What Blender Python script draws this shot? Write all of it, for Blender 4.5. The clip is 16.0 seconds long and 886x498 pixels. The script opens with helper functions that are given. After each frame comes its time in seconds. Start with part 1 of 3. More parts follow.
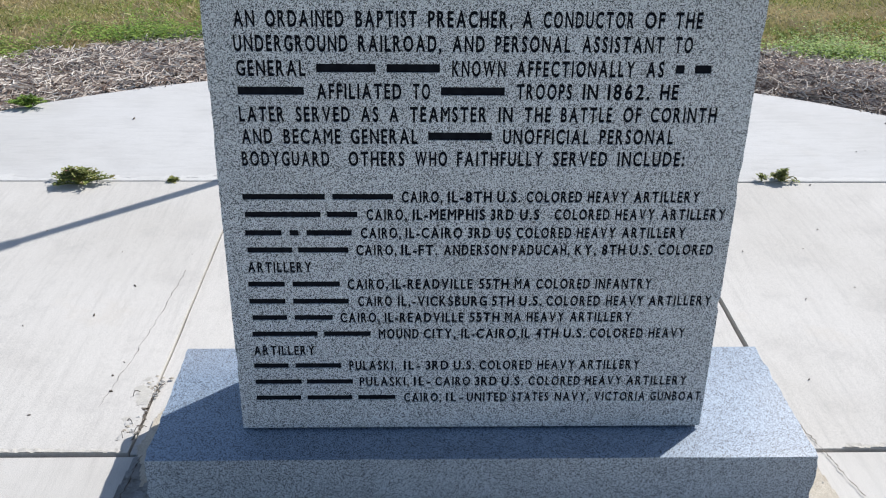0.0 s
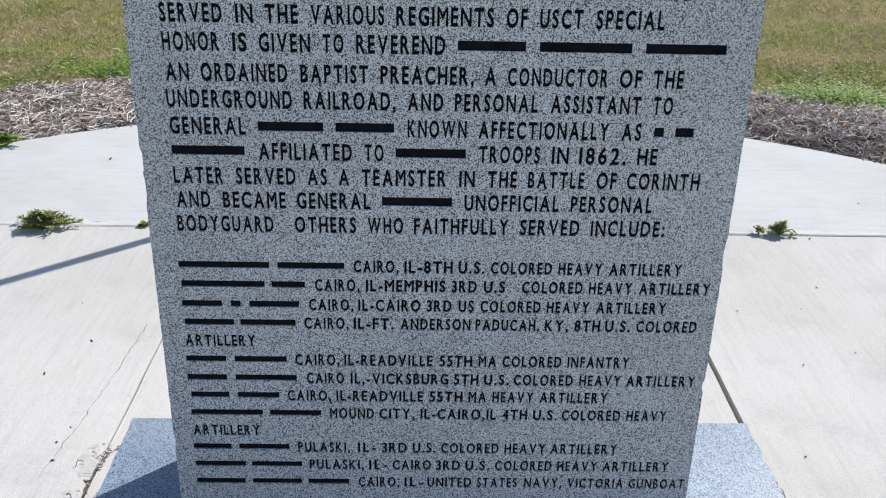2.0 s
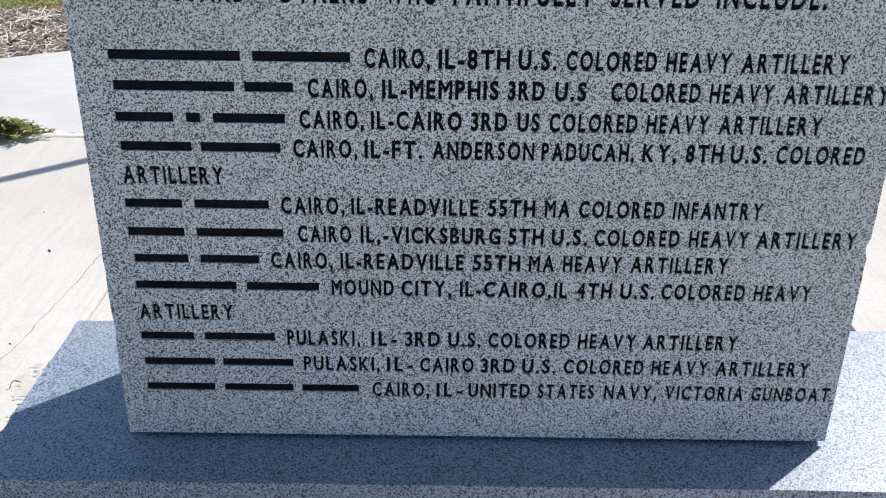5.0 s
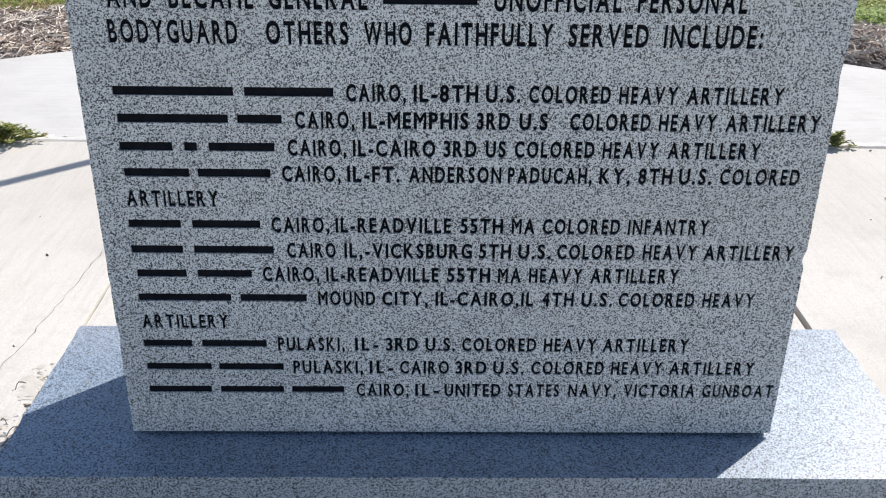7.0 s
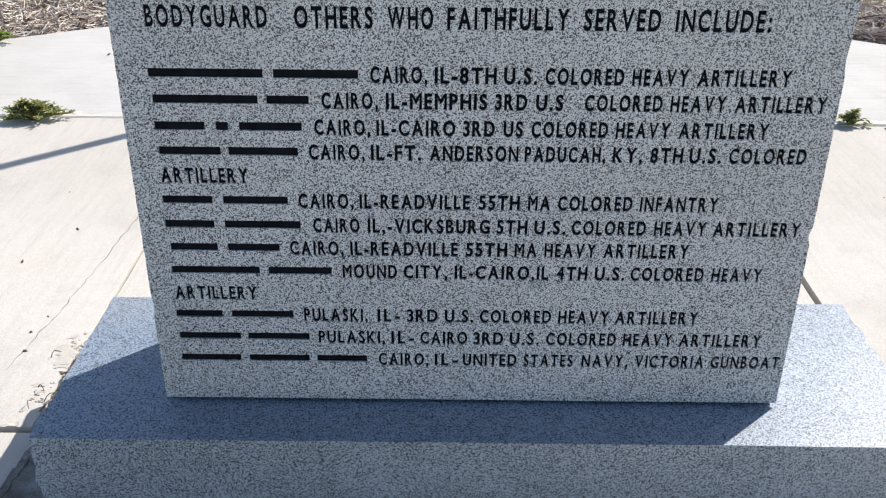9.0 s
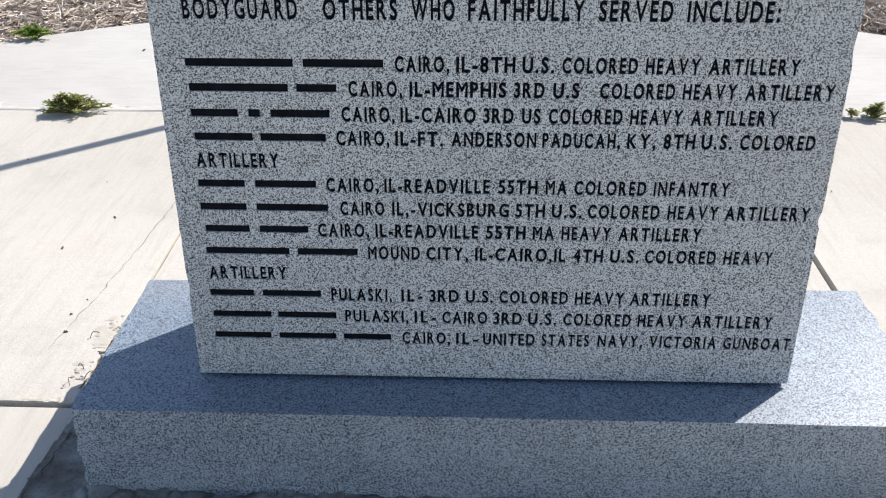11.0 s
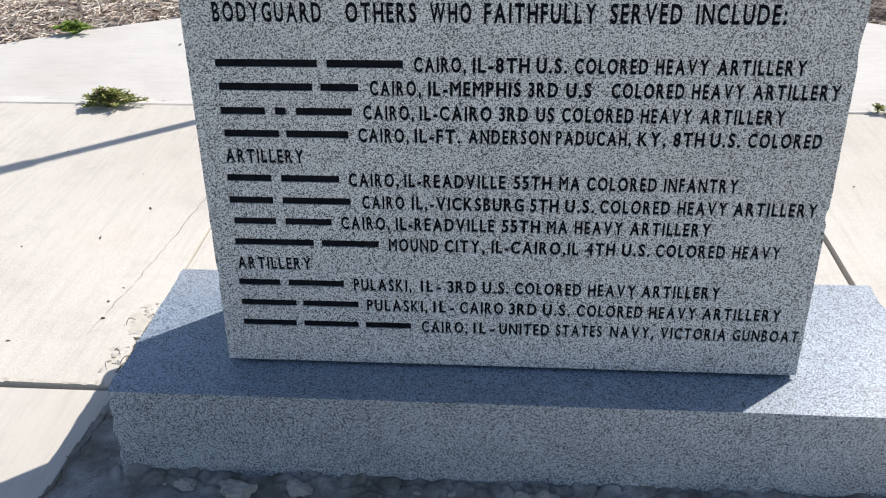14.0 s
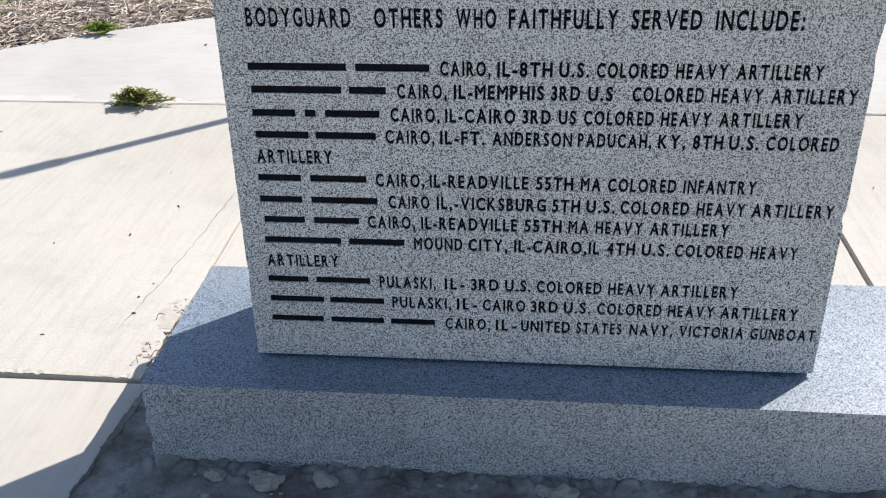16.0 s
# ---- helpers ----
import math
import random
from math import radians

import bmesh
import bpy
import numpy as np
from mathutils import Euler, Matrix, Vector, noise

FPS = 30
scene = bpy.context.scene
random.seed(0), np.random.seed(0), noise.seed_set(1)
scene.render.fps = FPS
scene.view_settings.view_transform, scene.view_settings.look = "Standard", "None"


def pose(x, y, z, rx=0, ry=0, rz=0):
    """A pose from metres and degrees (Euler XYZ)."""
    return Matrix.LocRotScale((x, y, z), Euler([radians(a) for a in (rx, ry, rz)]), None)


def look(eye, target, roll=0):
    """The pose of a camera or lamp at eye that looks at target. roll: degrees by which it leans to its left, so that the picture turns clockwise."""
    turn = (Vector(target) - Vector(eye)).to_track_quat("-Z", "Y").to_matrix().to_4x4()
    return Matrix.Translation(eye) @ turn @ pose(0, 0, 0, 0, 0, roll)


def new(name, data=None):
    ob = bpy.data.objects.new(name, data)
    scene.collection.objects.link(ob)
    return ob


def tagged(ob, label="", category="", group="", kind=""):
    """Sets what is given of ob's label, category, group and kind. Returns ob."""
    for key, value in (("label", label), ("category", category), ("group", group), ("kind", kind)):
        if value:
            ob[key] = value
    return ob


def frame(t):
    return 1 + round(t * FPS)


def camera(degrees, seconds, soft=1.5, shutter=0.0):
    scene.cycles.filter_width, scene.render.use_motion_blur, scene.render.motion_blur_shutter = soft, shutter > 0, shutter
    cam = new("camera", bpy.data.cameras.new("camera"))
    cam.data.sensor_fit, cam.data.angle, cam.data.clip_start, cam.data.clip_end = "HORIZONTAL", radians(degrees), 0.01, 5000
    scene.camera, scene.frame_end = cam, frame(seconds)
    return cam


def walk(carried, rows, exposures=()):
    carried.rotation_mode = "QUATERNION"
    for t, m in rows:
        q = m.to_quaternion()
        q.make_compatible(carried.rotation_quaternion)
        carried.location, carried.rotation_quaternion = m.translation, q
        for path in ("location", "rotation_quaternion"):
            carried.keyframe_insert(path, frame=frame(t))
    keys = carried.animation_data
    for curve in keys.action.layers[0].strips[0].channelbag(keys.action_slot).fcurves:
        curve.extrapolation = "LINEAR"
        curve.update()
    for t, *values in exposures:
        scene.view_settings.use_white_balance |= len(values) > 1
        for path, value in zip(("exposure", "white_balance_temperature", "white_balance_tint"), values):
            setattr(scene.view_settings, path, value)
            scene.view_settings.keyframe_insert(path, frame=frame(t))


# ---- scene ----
import functools

cam = camera(50.0, 16.0, 1.1)
PATH = [
    (0, (-0.1105, -1.5332, 1.3448), (-0.0567, 0.2507, 0.4421), 0.72),
    (0.5, (-0.1167, -1.5423, 1.3318), (-0.0593, 0.2460, 0.4381), 1.15),
    (1, (-0.1175, -1.5689, 1.3386), (-0.0665, 0.2270, 0.4598), 1.04),
    (1.5, (-0.1083, -1.5241, 1.3397), (-0.0597, 0.2821, 0.4823), 1.19),
    (2, (-0.0290, -1.3689, 1.3403), (0.0153, 0.4444, 0.4977), 1.33),
    (2.5, (-0.0080, -1.2913, 1.3253), (0.0269, 0.5224, 0.4830), 1.67),
    (3, (-0.0990, -1.1634, 1.3248), (-0.0881, 0.6447, 0.4701), 1.07),
    (3.5, (-0.1274, -1.0464, 1.2305), (-0.1141, 0.7679, 0.3888), 1.73),
    (4, (-0.0586, -0.9940, 1.1363), (-0.0555, 0.8136, 0.2804), 1.44),
    (4.5, (-0.0572, -0.9952, 1.0212), (-0.0477, 0.8048, 0.1495), 1.07),
    (5, (-0.0506, -1.0212, 0.9289), (-0.0480, 0.7846, 0.0694), 0.83),
    (7.5, (-0.0394, -1.1190, 1.0227), (-0.0025, 0.6696, 0.1286), 0.85),
    (8, (-0.0401, -1.1308, 1.0261), (-0.0159, 0.6511, 0.1183), 0.84),
    (8.5, (-0.0439, -1.1335, 1.0370), (-0.0256, 0.6345, 0.1022), 0.67),
    (9, (-0.0432, -1.1547, 1.0340), (-0.0451, 0.6149, 0.1019), 0.56),
    (11.5, (-0.0302, -1.2221, 1.0479), (-0.0966, 0.5433, 0.1104), -0.19),
    (12, (-0.0333, -1.2262, 1.0534), (-0.1026, 0.5379, 0.1136), -0.19),
    (12.5, (-0.0218, -1.2301, 1.0476), (-0.1153, 0.5305, 0.1034), -0.43),
    (13, (-0.0088, -1.2419, 1.0518), (-0.1183, 0.5177, 0.1074), -0.61),
    (13.5, (-0.0048, -1.2562, 1.0571), (-0.1264, 0.4987, 0.1055), -0.72),
    (14, (-0.0047, -1.2636, 1.0701), (-0.1387, 0.4902, 0.1181), -0.80),
    (14.5, (-0.0081, -1.2714, 1.0796), (-0.1543, 0.4814, 0.1277), -0.86),
    (15, (-0.0062, -1.2827, 1.0859), (-0.1643, 0.4695, 0.1345), -1.00),
    (15.5, (-0.0029, -1.2949, 1.0873), (-0.1742, 0.4567, 0.1374), -1.13),
    (16, (-0.0100, -1.2981, 1.0890), (-0.1832, 0.4509, 0.1347), -1.10),
]
walk(cam, [(t, look(eye, target, roll)) for t, eye, target, roll in PATH], [(0.0, 0.3 - 0.09, 6300, 10), (3.0, 0.3 - 0.04, 6280, 10), (4.0, 0.3 + 0.06, 6400, 11), (5.0, 0.3 + 0.13, 6500, 11), (8.0, 0.3 + 0.13, 6700, 11), (16.0, 0.3 + 0.12, 6850, 11)])

# ---- light: clear sky, sun high behind the stone and to its east ----
SUN_UP, SUN_ROUND = 42.0, 48.0
world = bpy.data.worlds.new("sky")
scene.world = world
world.use_nodes = True
wn = world.node_tree
sky = wn.nodes.new("ShaderNodeTexSky")
sky.sky_type, sky.sun_disc = "NISHITA", False
sky.sun_elevation, sky.sun_rotation = radians(SUN_UP), radians(SUN_ROUND)
sky.air_density, sky.dust_density, sky.ozone_density = 1.0, 0.6, 1.0
wn.nodes["Background"].inputs["Strength"].default_value = 0.115
wn.links.new(sky.outputs[0], wn.nodes["Background"].inputs["Color"])
sun = new("sun", bpy.data.lights.new("sun", "SUN"))
sun.data.energy, sun.data.angle, sun.data.color = 5.0, radians(0.53), (1.0, 0.96, 0.9)
sun.matrix_world = look((10 * math.sin(radians(SUN_ROUND)), 10 * math.cos(radians(SUN_ROUND)), 10 * math.tan(radians(SUN_UP))), (0, 0, 0))


# ---- materials ----
class Nodes:
    """Short hand for a node material."""

    def __init__(self, name, rough=0.7, spec=0.5, metal=0.0):
        self.mat = bpy.data.materials.new(name)
        self.mat.use_nodes = True
        self.tree = self.mat.node_tree
        self.bsdf = self.tree.nodes["Principled BSDF"]
        self.bsdf.inputs["Roughness"].default_value = rough
        self.bsdf.inputs["Metallic"].default_value = metal
        self.bsdf.inputs["Specular IOR Level"].default_value = spec
        self.where = self.node("ShaderNodeTexCoord").outputs["Object"]

    def node(self, kind, **values):
        n = self.tree.nodes.new(kind)
        for key, value in values.items():
            n.inputs[key].default_value = value
        return n

    def link(self, a, b):
        self.tree.links.new(a, b)

    def stretched(self, x, y, z):
        m = self.node("ShaderNodeMapping", Scale=(x, y, z))
        self.link(self.where, m.inputs["Vector"])
        return m.outputs[0]

    def noise(self, scale, detail=4.0, rough=0.55, vector=None):
        n = self.node("ShaderNodeTexNoise", Scale=scale, Detail=detail, Roughness=rough)
        self.link(vector or self.where, n.inputs["Vector"])
        return n.outputs["Fac"]

    def cells(self, scale, vector=None):
        n = self.node("ShaderNodeTexVoronoi", Scale=scale)
        self.link(vector or self.where, n.inputs["Vector"])
        return n

    def ramp(self, fac, *stops):
        n = self.tree.nodes.new("ShaderNodeValToRGB")
        while len(n.color_ramp.elements) < len(stops):
            n.color_ramp.elements.new(0.5)
        for e, (at, colour) in zip(n.color_ramp.elements, stops):
            e.position = at
            e.color = (*colour, 1) if isinstance(colour, tuple) else (colour, colour, colour, 1)
        self.link(fac, n.inputs["Fac"])
        return n.outputs["Color"]

    def mix(self, fac, a, b, how="MIX"):
        n = self.tree.nodes.new("ShaderNodeMix")
        n.data_type, n.blend_type = "RGBA", how
        for socket, value in ((n.inputs[0], fac), (n.inputs[6], a), (n.inputs[7], b)):
            if isinstance(value, bpy.types.NodeSocket):
                self.link(value, socket)
            else:
                socket.default_value = value if not isinstance(value, tuple) else (*value, 1)
        return n.outputs[2]

    def done(self, colour, bump=None, strength=0.2, distance=0.002):
        if isinstance(colour, tuple):
            self.bsdf.inputs["Base Color"].default_value = (*colour, 1)
        else:
            self.link(colour, self.bsdf.inputs["Base Color"])
        if bump is not None:
            b = self.node("ShaderNodeBump", Strength=strength, Distance=distance)
            self.link(bump, b.inputs["Height"])
            self.link(b.outputs[0], self.bsdf.inputs["Normal"])
        return self.mat


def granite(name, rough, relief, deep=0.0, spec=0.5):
    """Blue-grey granite: pale feldspar, glassy quartz and black mica in grains of 1 to 4 mm. deep: how much dark blue
    tint is multiplied in; on the base top it paints the shade.
    """
    m = Nodes(name, rough, spec)
    grain = m.cells(640)
    body = m.ramp(grain.outputs["Color"], (0.0, (0.20, 0.225, 0.27)), (0.3, (0.47, 0.50, 0.545)), (0.65, (0.72, 0.75, 0.785)), (1.0, (0.93, 0.945, 0.96)))
    fleck = m.mix(0.5, m.noise(600, 2.0, 0.6), m.cells(640).outputs["Color"])
    body = m.mix(m.ramp(fleck, (0.413, 0.97), (0.465, 0.0)), body, (0.022, 0.027, 0.038))
    body = m.mix(m.ramp(m.noise(360, 2.0, 0.5), (0.56, 0.0), (0.63, 0.85)), body, (0.86, 0.86, 0.85))
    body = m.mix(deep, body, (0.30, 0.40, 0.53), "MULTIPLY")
    cloud = m.ramp(m.noise(3.0, 5.0, 0.6), (0.3, 0.82), (0.7, 0.98))
    body = m.mix(1.0, body, cloud, "MULTIPLY")
    warm = m.ramp(m.noise(1.3, 3.0), (0.48, 0.0), (0.75, 0.3))
    body = m.mix(warm, body, (0.42, 0.385, 0.36))
    scratch = m.ramp(m.noise(26, 3.0, 0.6, m.stretched(1, 1, 7)), (0.66, 0.0), (0.72, 0.35))
    body = m.mix(scratch, body, (0.16, 0.165, 0.175))
    return m.done(body, m.noise(600, 2.0), relief, 0.0009)


GRANITE = granite("steeled granite", 0.5, 0.2)
# same stone for the base top, its blue shade put into the colour
GRANITE_TOP_SHADED = granite("honed granite with painted shade", 0.5, 0.08, 0.86, 0.78)
GRANITE_SAWN = granite("sawn granite", 0.5, 0.25, 0.38)
GRANITE_ROUGH = granite("rock-pitched granite", 0.75, 0.5)


def paint_black():
    m = Nodes("blue-black letter paint", 0.85, 0.12)
    return m.done(m.ramp(m.noise(60, 3.0), (0.3, (0.004, 0.005, 0.009)), (0.75, (0.012, 0.014, 0.02))), m.noise(700, 2.0), 0.3, 0.0006)


LETTER_PAINT = paint_black()


def setting_compound():
    m = Nodes("dark setting compound", 0.9)
    return m.done(m.ramp(m.noise(40, 4.0), (0.3, (0.02, 0.022, 0.025)), (0.7, (0.06, 0.06, 0.06))))


COMPOUND = setting_compound()


def concrete(name, tone, along=(1, 1), wear=1.0):
    """Broom-finished concrete, sun-bleached, with faint drag marks along one way, stains and pits."""
    m = Nodes(name, 0.9, 0.25)
    r, g, b = tone
    cloud = m.noise(1.1, 6.0, 0.62)
    base = m.ramp(cloud, (0.25, (r * 0.86, g * 0.85, b * 0.83)), (0.55, (r, g, b)), (0.8, (r * 1.06, g * 1.06, b * 1.07)))
    drag = m.noise(9.0, 5.0, 0.7, m.stretched(*along))
    base = m.mix(0.6, base, m.ramp(drag, (0.28, 0.82), (0.5, 1.0), (0.7, 1.05)), "MULTIPLY")
    blot = m.ramp(m.noise(4.5, 7.0, 0.7), (0.36, 0.35 * wear), (0.47, 0.0))
    base = m.mix(blot, base, (r * 0.74, g * 0.74, b * 0.75))
    sand = m.noise(520, 3.0, 0.7)
    base = m.mix(1.0, base, m.ramp(sand, (0.32, 0.72), (0.5, 1.0), (0.68, 1.12)), "MULTIPLY")
    rust = m.ramp(m.noise(2.3, 5.0, 0.7), (0.60, 0.0), (0.78, 0.30 * wear))
    base = m.mix(rust, base, (r * 0.80, g * 0.68, b * 0.53))
    specks = m.ramp(m.cells(38).outputs["Distance"], (0.02, 1.0), (0.045, 0.0))
    base = m.mix(m.mix(1.0, specks, m.ramp(m.noise(7, 2), (0.52, 0.0), (0.6, 0.7)), "MULTIPLY"), base, (0.20, 0.18, 0.16))
    relief = m.mix(0.5, sand, drag)
    return m.done(base, relief, 0.28, 0.003)


CONCRETE = concrete("broomed concrete", (0.545, 0.52, 0.485), (6.0, 0.35, 1))
CONCRETE_FAR = concrete("smooth concrete", (0.53, 0.52, 0.505), (0.8, 5.0, 1), 0.6)
CRUST = concrete("crumbled mortar", (0.34, 0.33, 0.315), (1, 1, 1), 1.5)
CRUST_PALE = concrete("flaked sandy concrete", (0.49, 0.465, 0.42), (1, 1, 1), 1.2)
SCALE = concrete("scaled pale concrete", (0.585, 0.575, 0.555), (1, 1, 1), 0.3)


def dirty_cement():
    """Cement wash, grey where it is clean, brown and near black where damp dirt sits on it."""
    m = Nodes("dirty cement wash", 0.85, 0.3)
    c = m.ramp(m.noise(7.0, 7.0, 0.68), (0.30, (0.085, 0.075, 0.065)), (0.44, (0.165, 0.155, 0.145)), (0.56, (0.27, 0.27, 0.265)), (0.72, (0.43, 0.43, 0.43)))
    c = m.mix(m.ramp(m.noise(26, 5.0, 0.7), (0.56, 0.0), (0.70, 0.8)), c, (0.07, 0.058, 0.048))
    c = m.mix(1.0, c, m.ramp(m.noise(420, 3.0, 0.7), (0.32, 0.7), (0.68, 1.15)), "MULTIPLY")
    return m.done(c, m.noise(60, 6.0, 0.7), 0.6, 0.005)


CEMENT = dirty_cement()


def sandy():
    m = Nodes("tan sand in the joint", 0.95, 0.1)
    c = m.ramp(m.noise(18, 6.0, 0.7), (0.3, (0.42, 0.36, 0.29)), (0.6, (0.54, 0.49, 0.41)), (0.8, (0.60, 0.56, 0.50)))
    c = m.mix(1.0, c, m.ramp(m.noise(500, 3.0, 0.7), (0.3, 0.65), (0.7, 1.2)), "MULTIPLY")
    return m.done(c, m.noise(300, 4), 0.6, 0.003)


SAND = sandy()


def soil():
    m = Nodes("dark joint dirt", 0.95, 0.1)
    return m.done(m.ramp(m.noise(60, 5.0), (0.3, (0.06, 0.05, 0.042)), (0.7, (0.17, 0.145, 0.12))), m.noise(200, 3), 0.6, 0.004)


DIRT = soil()


def lawn():
    m = Nodes("dormant lawn soil", 0.95, 0.1)
    patch = m.noise(0.9, 6.0, 0.65)
    c = m.ramp(patch, (0.32, (0.34, 0.26, 0.14)), (0.5, (0.24, 0.215, 0.08)), (0.68, (0.14, 0.18, 0.045)))
    c = m.mix(0.7, c, m.ramp(m.noise(70, 4.0, 0.7), (0.3, 0.5), (0.7, 1.3)), "MULTIPLY")
    return m.done(c, m.noise(90, 4.0), 0.8, 0.02)


LAWN = lawn()


def leafy(name, *stops, rough=0.6, dry=None):
    """Colour that differs from leaf to leaf, with light through the leaf."""
    m = Nodes(name, rough, 0.3)
    geo = m.tree.nodes.new("ShaderNodeNewGeometry")
    c = m.ramp(geo.outputs["Random Per Island"], *stops)
    if dry:
        c = m.mix(m.ramp(m.noise(1.7, 6.0, 0.7), (0.44, 0.0), (0.54, 0.9)), c, dry)
    c = m.mix(0.7, c, m.ramp(m.noise(1.4, 4.0, 0.6), (0.3, 0.6), (0.7, 1.3)), "MULTIPLY")
    m.done(c)
    thin = m.tree.nodes.new("ShaderNodeBsdfTranslucent")
    both = m.node("ShaderNodeMixShader", Fac=0.3)
    m.link(c, thin.inputs["Color"])
    m.link(m.bsdf.outputs[0], both.inputs[1])
    m.link(thin.outputs[0], both.inputs[2])
    m.link(both.outputs[0], m.tree.nodes["Material Output"].inputs["Surface"])
    return m.mat


GRASS = leafy("dormant grass", (0.0, (0.54, 0.44, 0.24)), (0.35, (0.40, 0.36, 0.13)), (0.6, (0.27, 0.31, 0.07)), (1.0, (0.17, 0.27, 0.045)), dry=(0.53, 0.42, 0.26))
CLOVER = leafy("broadleaf weed green", (0.0, (0.10, 0.18, 0.03)), (0.5, (0.22, 0.34, 0.05)), (1.0, (0.38, 0.48, 0.11)))
SPURGE = leafy("weed olive green", (0.0, (0.10, 0.13, 0.045)), (0.5, (0.27, 0.31, 0.09)), (0.85, (0.44, 0.44, 0.15)), (1.0, (0.28, 0.14, 0.10)))
BARK = leafy("weathered wood chips", (0.0, (0.17, 0.11, 0.085)), (0.24, (0.48, 0.39, 0.33)), (0.58, (0.72, 0.63, 0.55)), (1.0, (0.88, 0.83, 0.76)), rough=0.85)


def mulch_bed_soil():
    m = Nodes("mulch underlay", 0.95, 0.1)
    return m.done(m.ramp(m.noise(45, 5.0, 0.7), (0.3, (0.13, 0.095, 0.075)), (0.7, (0.38, 0.31, 0.26))), m.noise(70, 5.0), 0.9, 0.02)


MULCH_SOIL = mulch_bed_soil()


def pole_metal():
    m = Nodes("brushed aluminium", 0.35, 0.5, 1.0)
    return m.done(m.ramp(m.noise(30, 3.0, 0.5, m.stretched(8, 8, 0.5)), (0.3, (0.55, 0.56, 0.57)), (0.7, (0.68, 0.69, 0.70))))


ALUMINIUM = pole_metal()


# ---- helpers for meshes ----
def part(name, bm, material, parent=None, label="", smooth=False):
    """Links a bmesh as one mesh object, under a thing if one is given."""
    data = bpy.data.meshes.new(name)
    bm.to_mesh(data)
    bm.free()
    data.materials.append(material)
    if smooth:
        data.shade_smooth()
    ob = new(name, data)
    ob.parent = parent
    return tagged(ob, label)


def soup(name, verts, faces, material, parent=None):
    data = bpy.data.meshes.new(name)
    data.from_pydata(verts, [], faces)
    data.materials.append(material)
    ob = new(name, data)
    ob.parent = parent
    return ob


def block(x0, x1, y0, y1, z0, z1, bevel=0.004):
    bm = bmesh.new()
    bmesh.ops.create_cube(bm, size=1)
    for v in bm.verts:
        v.co = Vector(((x0 + x1) / 2 + v.co.x * (x1 - x0), (y0 + y1) / 2 + v.co.y * (y1 - y0), (z0 + z1) / 2 + v.co.z * (z1 - z0)))
    if bevel:
        bmesh.ops.bevel(bm, geom=bm.edges[:], offset=bevel, segments=2, affect="EDGES", profile=0.6)
    return bm


# ---- ground and plaza ----
PLAZA_Y, PLAZA_R, MULCH_R = 0.0, 3.10, 4.00
JOINT_W, JOINT_E, CROSS, FAR_LINE = -0.741, 0.753, 0.129, 1.659


def ground_sheet():
    """Lawn to the horizon, finely cut near the plaza, dipping under it."""
    rings = [0.0, 2.2, 2.6, 3.0, 3.3, 3.6, 4.0, 4.5, 5.2, 6.0, 7.0, 9.0, 12.0, 20.0, 40.0, 120.0, 500.0, 2500.0]
    n, verts, faces = 96, [], []
    for r in rings:
        for k in range(n):
            a = 2 * math.pi * k / n
            x, y = r * math.cos(a), PLAZA_Y + r * math.sin(a)
            z = -0.12 if r < 3.9 else -0.045 + 0.025 * noise.noise((x * 0.7, y * 0.7, 3.0)) * min(1, 30 / r)
            verts.append((x, y, z))
    for i in range(len(rings) - 1):
        for k in range(n):
            a, b = i * n + k, i * n + (k + 1) % n
            faces.append((a, b, b + n, a + n))
    ob = soup("ground", verts, faces, LAWN)
    ob.data.shade_smooth()
    return tagged(ob, "patchy dormant lawn of green and straw grass", "lawn", kind="structure")


ground_sheet()


def clipped(x0, x1, y0, y1):
    """The outline of the part of the round plaza inside a rectangle."""
    pts = [Vector((PLAZA_R * math.cos(2 * math.pi * k / 180), PLAZA_Y + PLAZA_R * math.sin(2 * math.pi * k / 180))) for k in range(180)]
    for axis, limit, sign in ((0, x0, 1), (0, x1, -1), (1, y0, 1), (1, y1, -1)):
        kept = []
        for a, b in zip(pts, pts[1:] + pts[:1]):
            da, db = sign * (a[axis] - limit), sign * (b[axis] - limit)
            if da >= 0:
                kept.append(a)
            if da * db < 0:
                kept.append(a.lerp(b, da / (da - db)))
        pts = kept
    return pts


def pavement_panel(outline, top, material, parent, worn=0.004):
    """A cast panel with a tooled, slightly worn edge."""
    bm = bmesh.new()
    face = bm.faces.new([bm.verts.new((p.x, p.y, top)) for p in outline])
    bmesh.ops.subdivide_edges(bm, edges=[e for e in bm.edges if e.calc_length() > 0.15], cuts=14)
    face = bm.faces[:][0]
    for v in bm.verts:
        wob = noise.noise_vector((v.co.x * 9, v.co.y * 9, top * 50)) * worn * 0.5
        v.co.x, v.co.y = v.co.x + wob.x, v.co.y + wob.y
    bmesh.ops.inset_region(bm, faces=[face], thickness=0.011, depth=0.0)
    rim = [v for v in bm.verts if v not in face.verts]
    for v in rim:
        v.co.z -= 0.007
    out = bmesh.ops.extrude_edge_only(bm, edges=[e for e in bm.edges if e.is_boundary])
    for v in out["geom"]:
        if isinstance(v, bmesh.types.BMVert):
            v.co.z = -0.1
    bmesh.ops.recalc_face_normals(bm, faces=bm.faces[:])
    return part("pavement_panel", bm, material, parent)


